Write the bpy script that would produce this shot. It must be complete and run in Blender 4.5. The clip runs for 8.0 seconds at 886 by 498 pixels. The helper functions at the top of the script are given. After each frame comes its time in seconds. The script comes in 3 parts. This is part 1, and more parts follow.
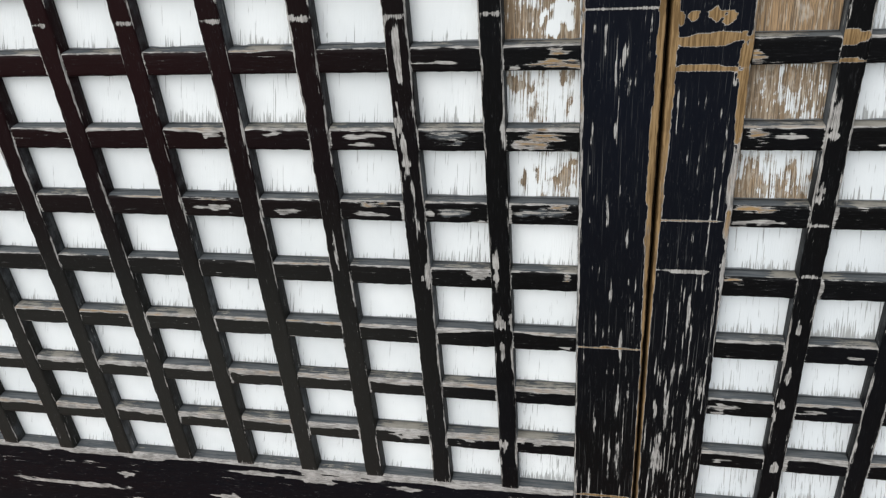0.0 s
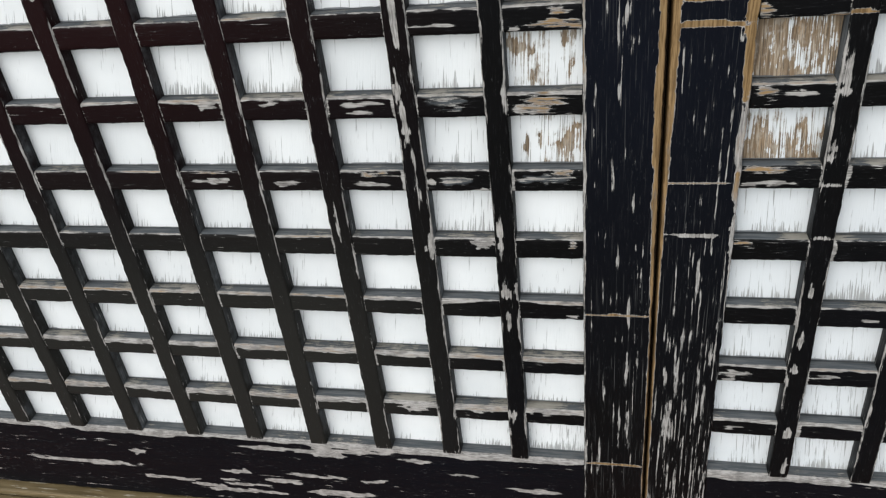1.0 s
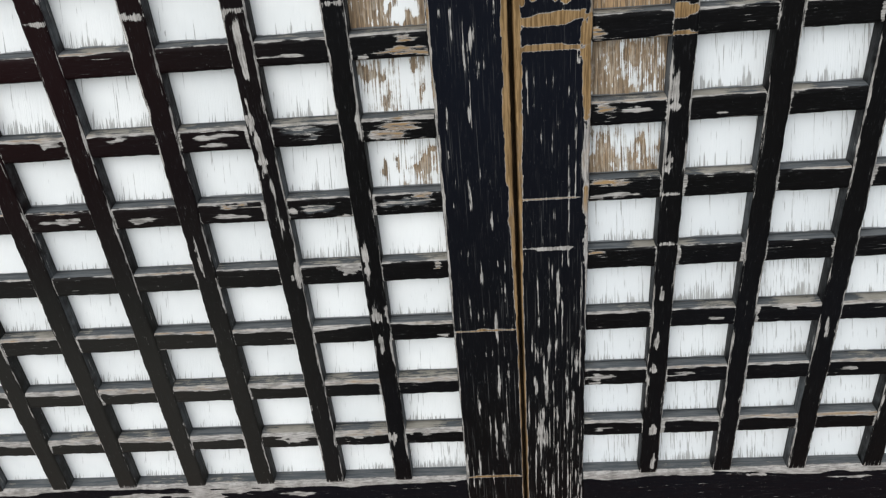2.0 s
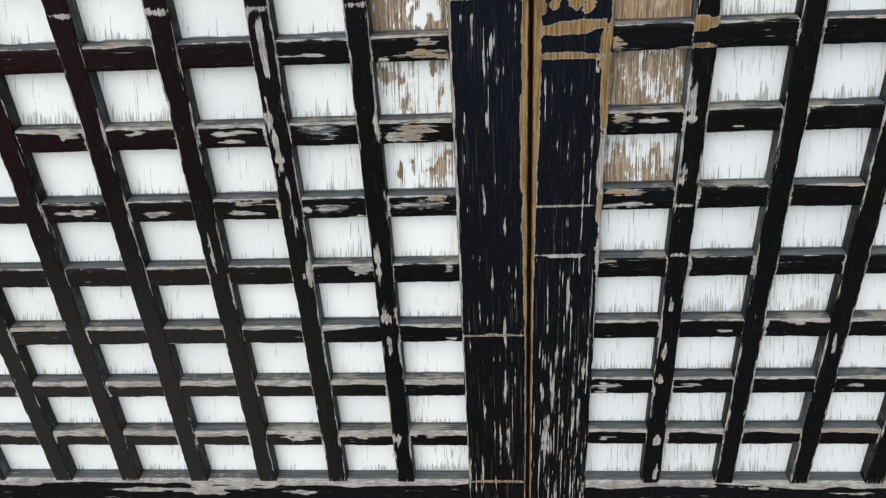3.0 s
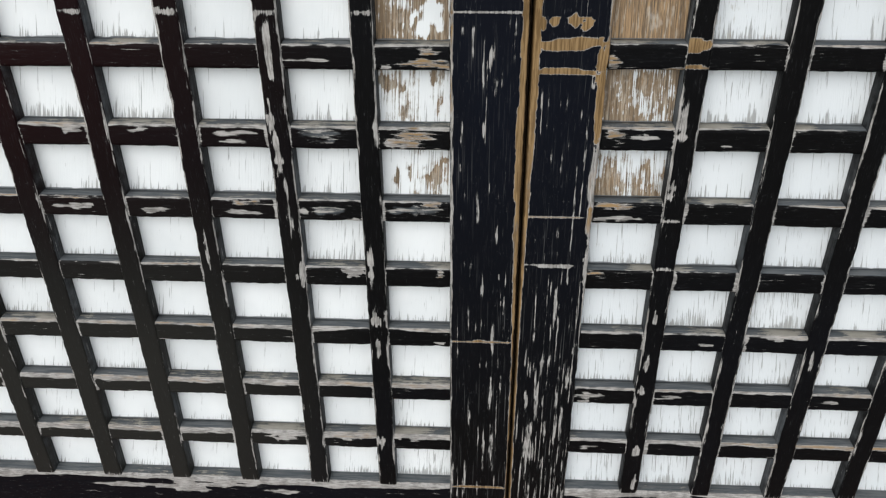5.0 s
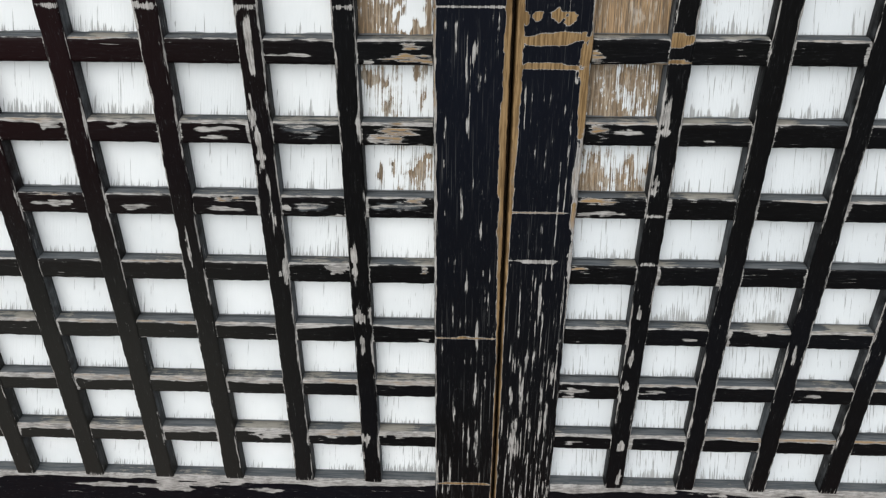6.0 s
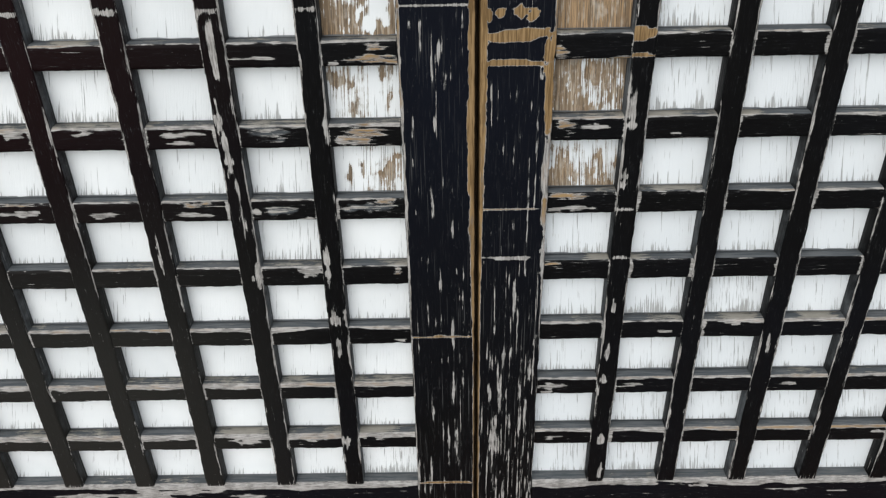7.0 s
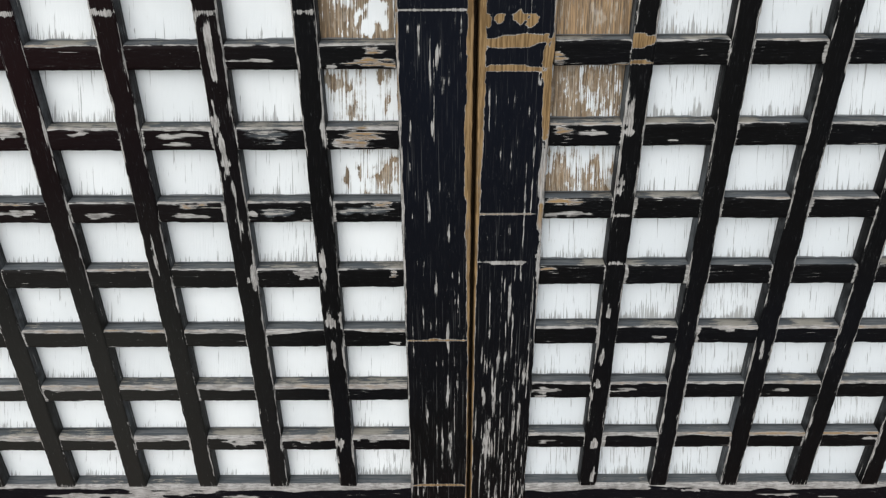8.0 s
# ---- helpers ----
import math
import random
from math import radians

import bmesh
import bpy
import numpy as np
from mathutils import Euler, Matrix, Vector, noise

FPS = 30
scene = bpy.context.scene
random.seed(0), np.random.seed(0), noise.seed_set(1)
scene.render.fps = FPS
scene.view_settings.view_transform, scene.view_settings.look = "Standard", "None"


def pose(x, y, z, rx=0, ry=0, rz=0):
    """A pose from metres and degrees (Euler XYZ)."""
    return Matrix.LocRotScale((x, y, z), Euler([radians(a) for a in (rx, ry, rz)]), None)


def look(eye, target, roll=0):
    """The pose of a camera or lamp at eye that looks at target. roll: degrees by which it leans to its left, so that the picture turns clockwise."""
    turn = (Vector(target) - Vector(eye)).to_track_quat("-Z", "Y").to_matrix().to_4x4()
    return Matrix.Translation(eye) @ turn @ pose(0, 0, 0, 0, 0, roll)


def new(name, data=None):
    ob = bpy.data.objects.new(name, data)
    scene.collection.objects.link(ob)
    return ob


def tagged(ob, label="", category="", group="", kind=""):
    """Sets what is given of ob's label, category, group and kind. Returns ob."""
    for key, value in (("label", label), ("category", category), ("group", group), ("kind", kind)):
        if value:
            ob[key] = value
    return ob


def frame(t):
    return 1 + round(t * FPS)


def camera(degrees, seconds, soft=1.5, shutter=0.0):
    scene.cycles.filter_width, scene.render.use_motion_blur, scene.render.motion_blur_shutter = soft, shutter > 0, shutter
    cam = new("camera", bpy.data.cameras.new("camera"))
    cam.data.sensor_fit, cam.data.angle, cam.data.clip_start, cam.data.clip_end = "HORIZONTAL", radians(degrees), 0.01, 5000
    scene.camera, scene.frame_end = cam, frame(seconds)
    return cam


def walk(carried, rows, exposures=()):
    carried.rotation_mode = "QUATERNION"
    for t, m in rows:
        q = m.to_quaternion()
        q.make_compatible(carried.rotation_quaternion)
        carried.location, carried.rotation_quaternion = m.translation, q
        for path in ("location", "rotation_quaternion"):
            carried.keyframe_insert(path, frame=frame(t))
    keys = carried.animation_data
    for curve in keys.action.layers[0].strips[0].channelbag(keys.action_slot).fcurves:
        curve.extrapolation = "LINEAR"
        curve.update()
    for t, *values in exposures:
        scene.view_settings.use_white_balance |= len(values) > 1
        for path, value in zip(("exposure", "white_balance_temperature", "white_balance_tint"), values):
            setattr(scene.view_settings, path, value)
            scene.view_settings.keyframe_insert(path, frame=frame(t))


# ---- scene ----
cam = camera(58.8, 8.0, soft=1.25)
PATH = [
    (0, (-0.054, -0.693, 1.372), (-0.443, 0.983, 0.352), -4.9),
    (0.5, (-0.055, -0.691, 1.36), (-0.51, 0.955, 0.32), -5.9),
    (1, (-0.047, -0.682, 1.359), (-0.466, 0.954, 0.287), -6.8),
    (1.5, (-0.021, -0.681, 1.36), (-0.213, 0.998, 0.29), -6.2),
    (1.7, (-0.022, -0.682, 1.363), (-0.176, 1.005, 0.299), -5.9),
    (2.8, (-0.028, -0.685, 1.365), (-0.157, 1.017, 0.323), -4.1),
    (3, (-0.034, -0.688, 1.365), (-0.174, 1.013, 0.323), -3.4),
    (3.5, (-0.045, -0.696, 1.362), (-0.201, 1.002, 0.317), -1.2),
    (4, (-0.037, -0.699, 1.368), (-0.158, 1.005, 0.328), -1.4),
    (4.5, (-0.041, -0.699, 1.37), (-0.14, 1.014, 0.342), -1.4),
    (4.7, (-0.044, -0.703, 1.369), (-0.146, 1.013, 0.347), -0.5),
    (5.8, (-0.042, -0.708, 1.369), (-0.119, 1.013, 0.354), -0.5),
    (6, (-0.042, -0.704, 1.366), (-0.1, 1.013, 0.343), 0.0),
    (6.5, (-0.034, -0.704, 1.366), (-0.079, 1.013, 0.341), -1.2),
    (7, (-0.029, -0.704, 1.365), (-0.049, 1.014, 0.341), -1.2),
    (7.5, (-0.032, -0.7, 1.364), (-0.036, 1.015, 0.335), -0.5),
    (8, (-0.031, -0.701, 1.37), (-0.036, 1.015, 0.342), -0.3),
]
walk(cam, [(t, look(eye, target, roll)) for t, eye, target, roll in PATH],
     exposures=[(0, 0.39, 6460, 7), (8, 0.39, 6460, 7)])

# ---- light: open overcast sky in front of the doors ----
world = bpy.data.worlds.new("overcast_sky")
scene.world = world
world.use_nodes = True
wn, wl = world.node_tree.nodes, world.node_tree.links
sky = wn.new("ShaderNodeTexSky")
sky.sky_type, sky.sun_disc = "NISHITA", False
sky.sun_elevation, sky.sun_rotation = radians(55), radians(190)
pale = wn.new("ShaderNodeHueSaturation")
pale.inputs["Saturation"].default_value = 0.35
wl.new(sky.outputs["Color"], pale.inputs["Color"])
wl.new(pale.outputs["Color"], wn["Background"].inputs["Color"])
wn["Background"].inputs["Strength"].default_value = 0.15
sun = new("sun", bpy.data.lights.new("sun", "SUN"))
sun.data.energy, sun.data.angle, sun.data.color = 1.5, radians(60), (1.0, 0.97, 0.93)
sun.matrix_world = look((-1.3, -3.0, 2.8), (0, 0, 0.8))

# ---- plan ----
PITCH_X, PITCH_Z = 0.0905, 0.08
RAIL_TOP, RAIL_LOW = 0.602, 0.463
CROSS = 0.0252                    # height of a horizontal bar
BOARD_Y = 0.0168                  # face of the white boards behind the lattice
ROWS_UP = 13                      # level bars in a leaf
DOOR_TOP = RAIL_TOP + 0.058 + ROWS_UP * PITCH_Z
LEAF = 1.116
# the upright bars of each leaf, from the meeting stiles outwards
BARS_WEST = [(-0.1660, -0.1435)] + [(-0.2537 - 0.0905 * k, -0.2300 - 0.0905 * k) for k in range(9)]
BARS_EAST = [(0.1378 + 0.0889 * k, 0.1605 + 0.0889 * k) for k in range(11)]

# ---- smooth random fields for wear ----
def field(u, v, seed):
    """Smooth value noise in 0..1 over two arrays."""
    u, v = np.broadcast_arrays(np.asarray(u, float), np.asarray(v, float))
    iu, iv = np.floor(u).astype(np.int64), np.floor(v).astype(np.int64)
    fu, fv = u - iu, v - iv
    fu, fv = fu * fu * (3 - 2 * fu), fv * fv * (3 - 2 * fv)

    def corner(a, b):
        h = (a * 374761393 + b * 668265263 + seed * 1442695041) & 0xFFFFFFFF
        h = ((h ^ (h >> 13)) * 1274126177) & 0xFFFFFFFF
        return ((h ^ (h >> 16)) & 0xFFFF) / 65535.0

    low = corner(iu, iv) * (1 - fu) + corner(iu + 1, iv) * fu
    high = corner(iu, iv + 1) * (1 - fu) + corner(iu + 1, iv + 1) * fu
    return low * (1 - fv) + high * fv


def spots(x, z, marks, soft=0.55, along="z"):
    """How deep each place lies inside any of the worn spots (x, z, half width, half height)."""
    deep = np.zeros_like(x)
    fx, fz = (420, 90) if along == "z" else (90, 420)
    wob = 0.75 * (field(x * fx, z * fz, 91) - 0.5) + 0.45 * (field(x * fx * 0.4, z * fz * 0.4, 92) - 0.5)
    for cx, cz, hw, hh in marks:
        tall = max(hw, hh) / min(hw, hh)
        ragged = 0.5 + field((z if along == "z" else x) * (190 if max(hw, hh) < 0.03 else 60), cx * 911 + cz * 577, 93) if min(hw, hh) > 0.0013 else 1.0
        stray = field((z if along == "z" else x) * 70, cx * 577 + cz * 911, 94) - 0.5
        if along == "z":
            u, v = (x - cx - stray * min(hw, 0.002)) / (hw * ragged + 0.0006), (z - cz) / (hh + 0.0006)
        else:
            u, v = (x - cx) / (hw + 0.0006), (z - cz - stray * min(hh, 0.003)) / (hh * ragged + 0.0006)
        d = (np.abs(u) ** 2.4 + np.abs(v) ** 2.4) ** (1 / 2.4) + wob * (1.3 if tall < 6 else 0.6)
        deep = np.maximum(deep, np.clip((1.25 - d) / soft, 0, 1))
    return deep

# ---- materials ----
def mix(nt, fac, a, b):
    n = nt.nodes.new("ShaderNodeMix")
    n.data_type = "RGBA"
    for sock, v in ((n.inputs[0], fac), (n.inputs[6], a), (n.inputs[7], b)):
        if isinstance(v, (tuple, float, int)):
            sock.default_value = (*v, 1) if isinstance(v, tuple) else v
        else:
            nt.links.new(v, sock)
    return n.outputs[2]


def calc(nt, op, *args):
    n = nt.nodes.new("ShaderNodeMath")
    n.operation = op
    for sock, v in zip(n.inputs, args):
        if isinstance(v, (float, int)):
            sock.default_value = v
        else:
            nt.links.new(v, sock)
    return n.outputs[0]


def smooth(nt, value, lo, hi, to=1.0):
    n = nt.nodes.new("ShaderNodeMapRange")
    n.interpolation_type = "SMOOTHSTEP"
    nt.links.new(value, n.inputs["Value"])
    n.inputs["From Min"].default_value, n.inputs["From Max"].default_value, n.inputs["To Max"].default_value = lo, hi, to
    return n.outputs["Result"]


def grain(nt, stretch, scale, detail=4.0, rough=0.6, lean=None):
    """Noise drawn out along one axis. lean: an attribute that shifts it sideways, for grain that does not run straight up."""
    co = nt.nodes.new("ShaderNodeTexCoord")
    mp = nt.nodes.new("ShaderNodeMapping")
    mp.inputs["Scale"].default_value = stretch
    place = co.outputs["Object"]
    if lean:
        aside = nt.nodes.new("ShaderNodeCombineXYZ")
        nt.links.new(value_of(nt, lean), aside.inputs["X"])
        shift = nt.nodes.new("ShaderNodeVectorMath")
        nt.links.new(place, shift.inputs[0])
        nt.links.new(aside.outputs["Vector"], shift.inputs[1])
        place = shift.outputs["Vector"]
    nt.links.new(place, mp.inputs["Vector"])
    n = nt.nodes.new("ShaderNodeTexNoise")
    n.inputs["Scale"].default_value, n.inputs["Detail"].default_value, n.inputs["Roughness"].default_value = scale, detail, rough
    nt.links.new(mp.outputs["Vector"], n.inputs["Vector"])
    return n.outputs["Fac"]


def value_of(nt, name):
    n = nt.nodes.new("ShaderNodeAttribute")
    n.attribute_name = name
    return n.outputs["Fac"]


def start(name):
    m = bpy.data.materials.new(name)
    m.use_nodes = True
    return m, m.node_tree, m.node_tree.nodes["Principled BSDF"]


def lacquer(name, along):
    """Old black lacquer that flakes along the grain: grey ground and brown wood come through."""
    m, nt, b = start(name)
    run = (1, 1, 0.055) if along == "z" else (0.07, 1, 1)
    streak = grain(nt, run, 420, 5)
    fine = grain(nt, run, 1100, 3)
    blot = grain(nt, (1, 1, 1), 60, 4)
    cloud = grain(nt, (1, 1, 1), 3.1, 2)
    wear, bare, dust, red, calm = (value_of(nt, k) for k in ("wear", "bare", "dust", "red", "calm"))
    rough = calc(nt, "MULTIPLY", calc(nt, "SUBTRACT", streak, 0.5), calc(nt, "SUBTRACT", 1.7, calc(nt, "MULTIPLY", calm, 1.5)))
    level = calc(nt, "ADD", wear, rough)
    level = calc(nt, "ADD", level, calc(nt, "MULTIPLY", calc(nt, "SUBTRACT", fine, 0.5), calc(nt, "SUBTRACT", 1.0, calc(nt, "MULTIPLY", calm, 0.7))))
    level = calc(nt, "ADD", level, calc(nt, "MULTIPLY", calc(nt, "SUBTRACT", blot, 0.5), 0.35))
    gone = smooth(nt, level, 0.475, 0.525)
    # bluish reflection of the sky put into the lacquer colour, strongest high on stiles
    blue = calc(nt, "ADD", value_of(nt, "sky_tint"), smooth(nt, cloud, 0.45, 0.75, 0.25))
    paint = mix(nt, blue, (0.0032, 0.0031, 0.0032), (0.0040, 0.0051, 0.0092))
    paint = mix(nt, value_of(nt, "dull"), paint, (0.0175, 0.0168, 0.0148))
    paint = mix(nt, red, paint, (0.0105, 0.0034, 0.0036))
    rubbed = mix(nt, smooth(nt, fine, 0.57, 0.74, 0.22 if along == "x" else 0.3), paint, (0.045, 0.045, 0.048))
    thread = grain(nt, tuple(c if c == 1 else 0.010 for c in run), 1000, 2, 0.5)
    rubbed = mix(nt, calc(nt, "MULTIPLY", smooth(nt, thread, 0.63, 0.69, 0.4), value_of(nt, "worked")), rubbed, (0.15, 0.148, 0.145))
    nick = grain(nt, tuple(c if c == 1 else 0.22 for c in run), 640, 3, 0.6)
    patchy = grain(nt, (1, 1, 1), 28, 2)
    rubbed = mix(nt, calc(nt, "MULTIPLY", smooth(nt, nick, 0.62, 0.72, 0.4), smooth(nt, patchy, 0.45, 0.65)), rubbed, (0.13, 0.13, 0.135))
    speck = grain(nt, (1, 1, 1), 520, 2, 0.5)
    rubbed = mix(nt, smooth(nt, speck, 0.73, 0.79, 0.5), rubbed, (0.30, 0.29, 0.28))
    faded_shade = mix(nt, smooth(nt, streak, 0.38, 0.62), (0.068, 0.075, 0.081), (0.118, 0.123, 0.126))
    dusty = calc(nt, "ADD", dust, calc(nt, "MULTIPLY", calc(nt, "SUBTRACT", blot, 0.5), 0.5))
    col = mix(nt, smooth(nt, dusty, 0.3, 0.62), rubbed, faded_shade)
    lip = calc(nt, "MULTIPLY", smooth(nt, level, 0.36, 0.47, 0.55), calc(nt, "SUBTRACT", 1.0, calc(nt, "MULTIPLY", dust, 0.45)))
    col = mix(nt, lip, col, (0.060, 0.060, 0.058))
    inside = calc(nt, "ADD", calc(nt, "MULTIPLY", fine, 0.6), calc(nt, "MULTIPLY", blot, 0.4))
    ground = mix(nt, smooth(nt, inside, 0.40, 0.60), (0.17, 0.160, 0.150), (0.385, 0.365, 0.345))
    ground = mix(nt, smooth(nt, dust, 0.3, 0.9, 0.75), ground, (0.215, 0.20, 0.165))
    wood = mix(nt, smooth(nt, streak, 0.40, 0.60), (0.13, 0.080, 0.036), (0.27, 0.175, 0.085))
    brown = smooth(nt, calc(nt, "ADD", bare, calc(nt, "MULTIPLY", calc(nt, "SUBTRACT", blot, 0.5), 0.6)), 0.15, 0.95)
    brown = smooth(nt, calc(nt, "ADD", brown, calc(nt, "MULTIPLY", calc(nt, "SUBTRACT", streak, 0.5), calc(nt, "SUBTRACT", 1.6, calm))), 0.1, 0.9)
    brown = calc(nt, "MULTIPLY", brown, smooth(nt, level, 0.54, 0.66))
    col = mix(nt, gone, col, mix(nt, brown, ground, wood))
    nt.links.new(col, b.inputs["Base Color"])
    b.inputs["Specular IOR Level"].default_value = 0.055
    dull = calc(nt, "MAXIMUM", gone, smooth(nt, dusty, 0.3, 0.62))
    nt.links.new(calc(nt, "ADD", calc(nt, "MULTIPLY", dull, 0.42), calc(nt, "ADD", 0.36, calc(nt, "MULTIPLY", fine, 0.2))), b.inputs["Roughness"])
    bump = nt.nodes.new("ShaderNodeBump")
    bump.inputs["Strength"].default_value, bump.inputs["Distance"].default_value = 0.55, 0.0006
    height = calc(nt, "ADD", calc(nt, "MULTIPLY", gone, -0.8), calc(nt, "MULTIPLY", streak, 0.9))
    nt.links.new(height, bump.inputs["Height"])
    nt.links.new(bump.outputs["Normal"], b.inputs["Normal"])
    return m


def white_paint(name):
    """White paint on vertical-grained boards, cracked along the grain, bare wood where it has flaked."""
    m, nt, b = start(name)
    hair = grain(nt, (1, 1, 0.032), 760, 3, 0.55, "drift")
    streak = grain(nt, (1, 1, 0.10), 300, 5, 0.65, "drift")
    blot = grain(nt, (1, 1, 0.6), 90, 4)
    cloud = grain(nt, (1, 1, 1), 9, 3)
    wear, bare = value_of(nt, "wear"), value_of(nt, "bare")
    white = mix(nt, smooth(nt, cloud, 0.3, 0.7), (0.80, 0.81, 0.81), (0.70, 0.715, 0.72))
    # weaker daylight on the east boards, put into their white as a greyer mix
    white = mix(nt, value_of(nt, "faded_shade"), white, (0.655, 0.680, 0.700))
    level = calc(nt, "ADD", wear, calc(nt, "MULTIPLY", calc(nt, "SUBTRACT", hair, 0.5), 1.5))
    crack = smooth(nt, level, 0.52, 0.62, 0.8)
    stain = calc(nt, "ADD", wear, calc(nt, "MULTIPLY", calc(nt, "SUBTRACT", blot, 0.5), 1.1))
    col = mix(nt, smooth(nt, stain, 0.58, 0.80, 0.45), white, (0.42, 0.42, 0.40))
    col = mix(nt, crack, col, mix(nt, blot, (0.20, 0.20, 0.20), (0.36, 0.355, 0.34)))
    peel = calc(nt, "ADD", bare, calc(nt, "MULTIPLY", calc(nt, "SUBTRACT", streak, 0.5), 0.55))
    peel = calc(nt, "ADD", peel, calc(nt, "MULTIPLY", calc(nt, "SUBTRACT", hair, 0.5), 0.7))
    peel = calc(nt, "ADD", peel, calc(nt, "MULTIPLY", calc(nt, "SUBTRACT", blot, 0.5), 1.0))
    thin = calc(nt, "MULTIPLY", smooth(nt, peel, 0.34, 0.46, 0.75), smooth(nt, hair, 0.40, 0.60))
    col = mix(nt, thin, col, (0.40, 0.375, 0.335))
    gone = smooth(nt, peel, 0.47, 0.53)
    grey = calc(nt, "MULTIPLY", smooth(nt, cloud, 0.38, 0.54), calc(nt, "SUBTRACT", 1.0, smooth(nt, bare, 0.62, 0.80)))
    wood = mix(nt, grey, (0.35, 0.225, 0.118), (0.31, 0.245, 0.175))
    wood = mix(nt, smooth(nt, hair, 0.42, 0.55, 0.85), wood, (0.165, 0.108, 0.060))
    wood = mix(nt, smooth(nt, streak, 0.52, 0.62, 0.7), wood, (0.44, 0.385, 0.31))
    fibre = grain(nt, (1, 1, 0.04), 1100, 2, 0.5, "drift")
    wood = mix(nt, smooth(nt, fibre, 0.50, 0.62, 0.8), wood, (0.085, 0.060, 0.038))
    wood = mix(nt, smooth(nt, blot, 0.56, 0.68, 0.3), wood, (0.50, 0.47, 0.42))
    col = mix(nt, smooth(nt, value_of(nt, "seam"), 0.4, 0.6, 0.9), mix(nt, gone, col, wood), (0.10, 0.108, 0.115))
    nt.links.new(col, b.inputs["Base Color"])
    b.inputs["Roughness"].default_value = 0.62
    bump = nt.nodes.new("ShaderNodeBump")
    bump.inputs["Strength"].default_value, bump.inputs["Distance"].default_value = 0.5, 0.0005
    nt.links.new(calc(nt, "SUBTRACT", calc(nt, "ADD", calc(nt, "MULTIPLY", streak, 0.9), calc(nt, "MULTIPLY", hair, 1.6)), calc(nt, "MAXIMUM", gone, crack)), bump.inputs["Height"])
    nt.links.new(bump.outputs["Normal"], b.inputs["Normal"])
    return m


def plain(name, dark, light, stretch=(1, 1, 1), scale=40, rough=0.7, chip=None):
    m, nt, b = start(name)
    g, big = grain(nt, stretch, scale, 6), grain(nt, (1, 1, 1), 7, 3)
    col = mix(nt, smooth(nt, g, 0.3, 0.7), dark, light)
    col = mix(nt, smooth(nt, big, 0.45, 0.75, 0.35), col, tuple(0.6 * c for c in dark))
    if chip:
        col = mix(nt, smooth(nt, grain(nt, stretch, scale * 2.2, 5), 0.60, 0.66), col, chip)
    nt.links.new(col, b.inputs["Base Color"])
    b.inputs["Roughness"].default_value = rough
    bump = nt.nodes.new("ShaderNodeBump")
    bump.inputs["Strength"].default_value, bump.inputs["Distance"].default_value = 0.4, 0.001
    nt.links.new(g, bump.inputs["Height"])
    nt.links.new(bump.outputs["Normal"], b.inputs["Normal"])
    return m


BLACK_Z, BLACK_X = lacquer("black_lacquer_upright", "z"), lacquer("black_lacquer_level", "x")
WHITE = white_paint("white_board_paint")
OCHRE = plain("ochre_paint", (0.10, 0.072, 0.03), (0.20, 0.15, 0.075), (0.08, 1, 1), 160, 0.6, (0.42, 0.38, 0.30))
VERMILION = plain("vermilion_paint", (0.42, 0.07, 0.025), (0.55, 0.11, 0.04), (0.1, 1, 1), 120, 0.55, (0.45, 0.36, 0.28))
STONE = plain("grey_stone", (0.16, 0.155, 0.145), (0.26, 0.25, 0.235), (1, 1, 1), 55, 0.85)
PLASTER = plain("white_plaster", (0.62, 0.61, 0.58), (0.74, 0.73, 0.70), (1, 1, 1), 30, 0.9)
# very dark brown for the added strip, standing in for the gap's shade
GAP_DARK = plain("gap_dark_wood", (0.035, 0.02, 0.01), (0.08, 0.045, 0.02), (1, 1, 0.1), 200, 0.8)

# ---- builders ----
def mesh_of(name, verts, faces, material, values=None):
    me = bpy.data.meshes.new(name)
    me.from_pydata([tuple(v) for v in verts], [], faces)
    me.materials.append(material)
    for key, arr in (values or {}).items():
        me.attributes.new(key, "FLOAT", "POINT").data.foreach_set("value", np.ascontiguousarray(arr, np.float32).ravel())
    me.shade_smooth()
    me.update()
    return me


def part(name, me, parent, label=""):
    ob = new(name, me)
    ob.parent = parent
    return tagged(ob, label)


def thing(name, label, category, group="", kind=""):
    return tagged(new(name), label, category, group, kind)


def box(name, lo, hi, material, bevel=0.004):
    bm = bmesh.new()
    bmesh.ops.create_cube(bm, size=1)
    for v in bm.verts:
        v.co = [lo[i] + (v.co[i] + 0.5) * (hi[i] - lo[i]) for i in range(3)]
    bmesh.ops.bevel(bm, geom=bm.edges[:], offset=bevel, segments=2, affect="EDGES", profile=0.5)
    me = bpy.data.meshes.new(name)
    bm.to_mesh(me)
    bm.free()
    me.materials.append(material)
    return me


def steps(lo, hi, near_lo, near_hi, fine, coarse=0.03):
    """Stations from lo to hi, close together where the wear is seen near by."""
    a, b = max(lo, near_lo), min(hi, near_hi)
    if b <= a:
        return np.linspace(lo, hi, max(2, int((hi - lo) / coarse) + 1))
    out = [np.linspace(a, b, int((b - a) / fine) + 2)]
    if a > lo + 1e-6:
        out.insert(0, np.linspace(lo, a, int((a - lo) / coarse) + 2)[:-1])
    if hi > b + 1e-6:
        out.append(np.linspace(b, hi, int((hi - b) / coarse) + 2)[1:])
    return np.concatenate(out)


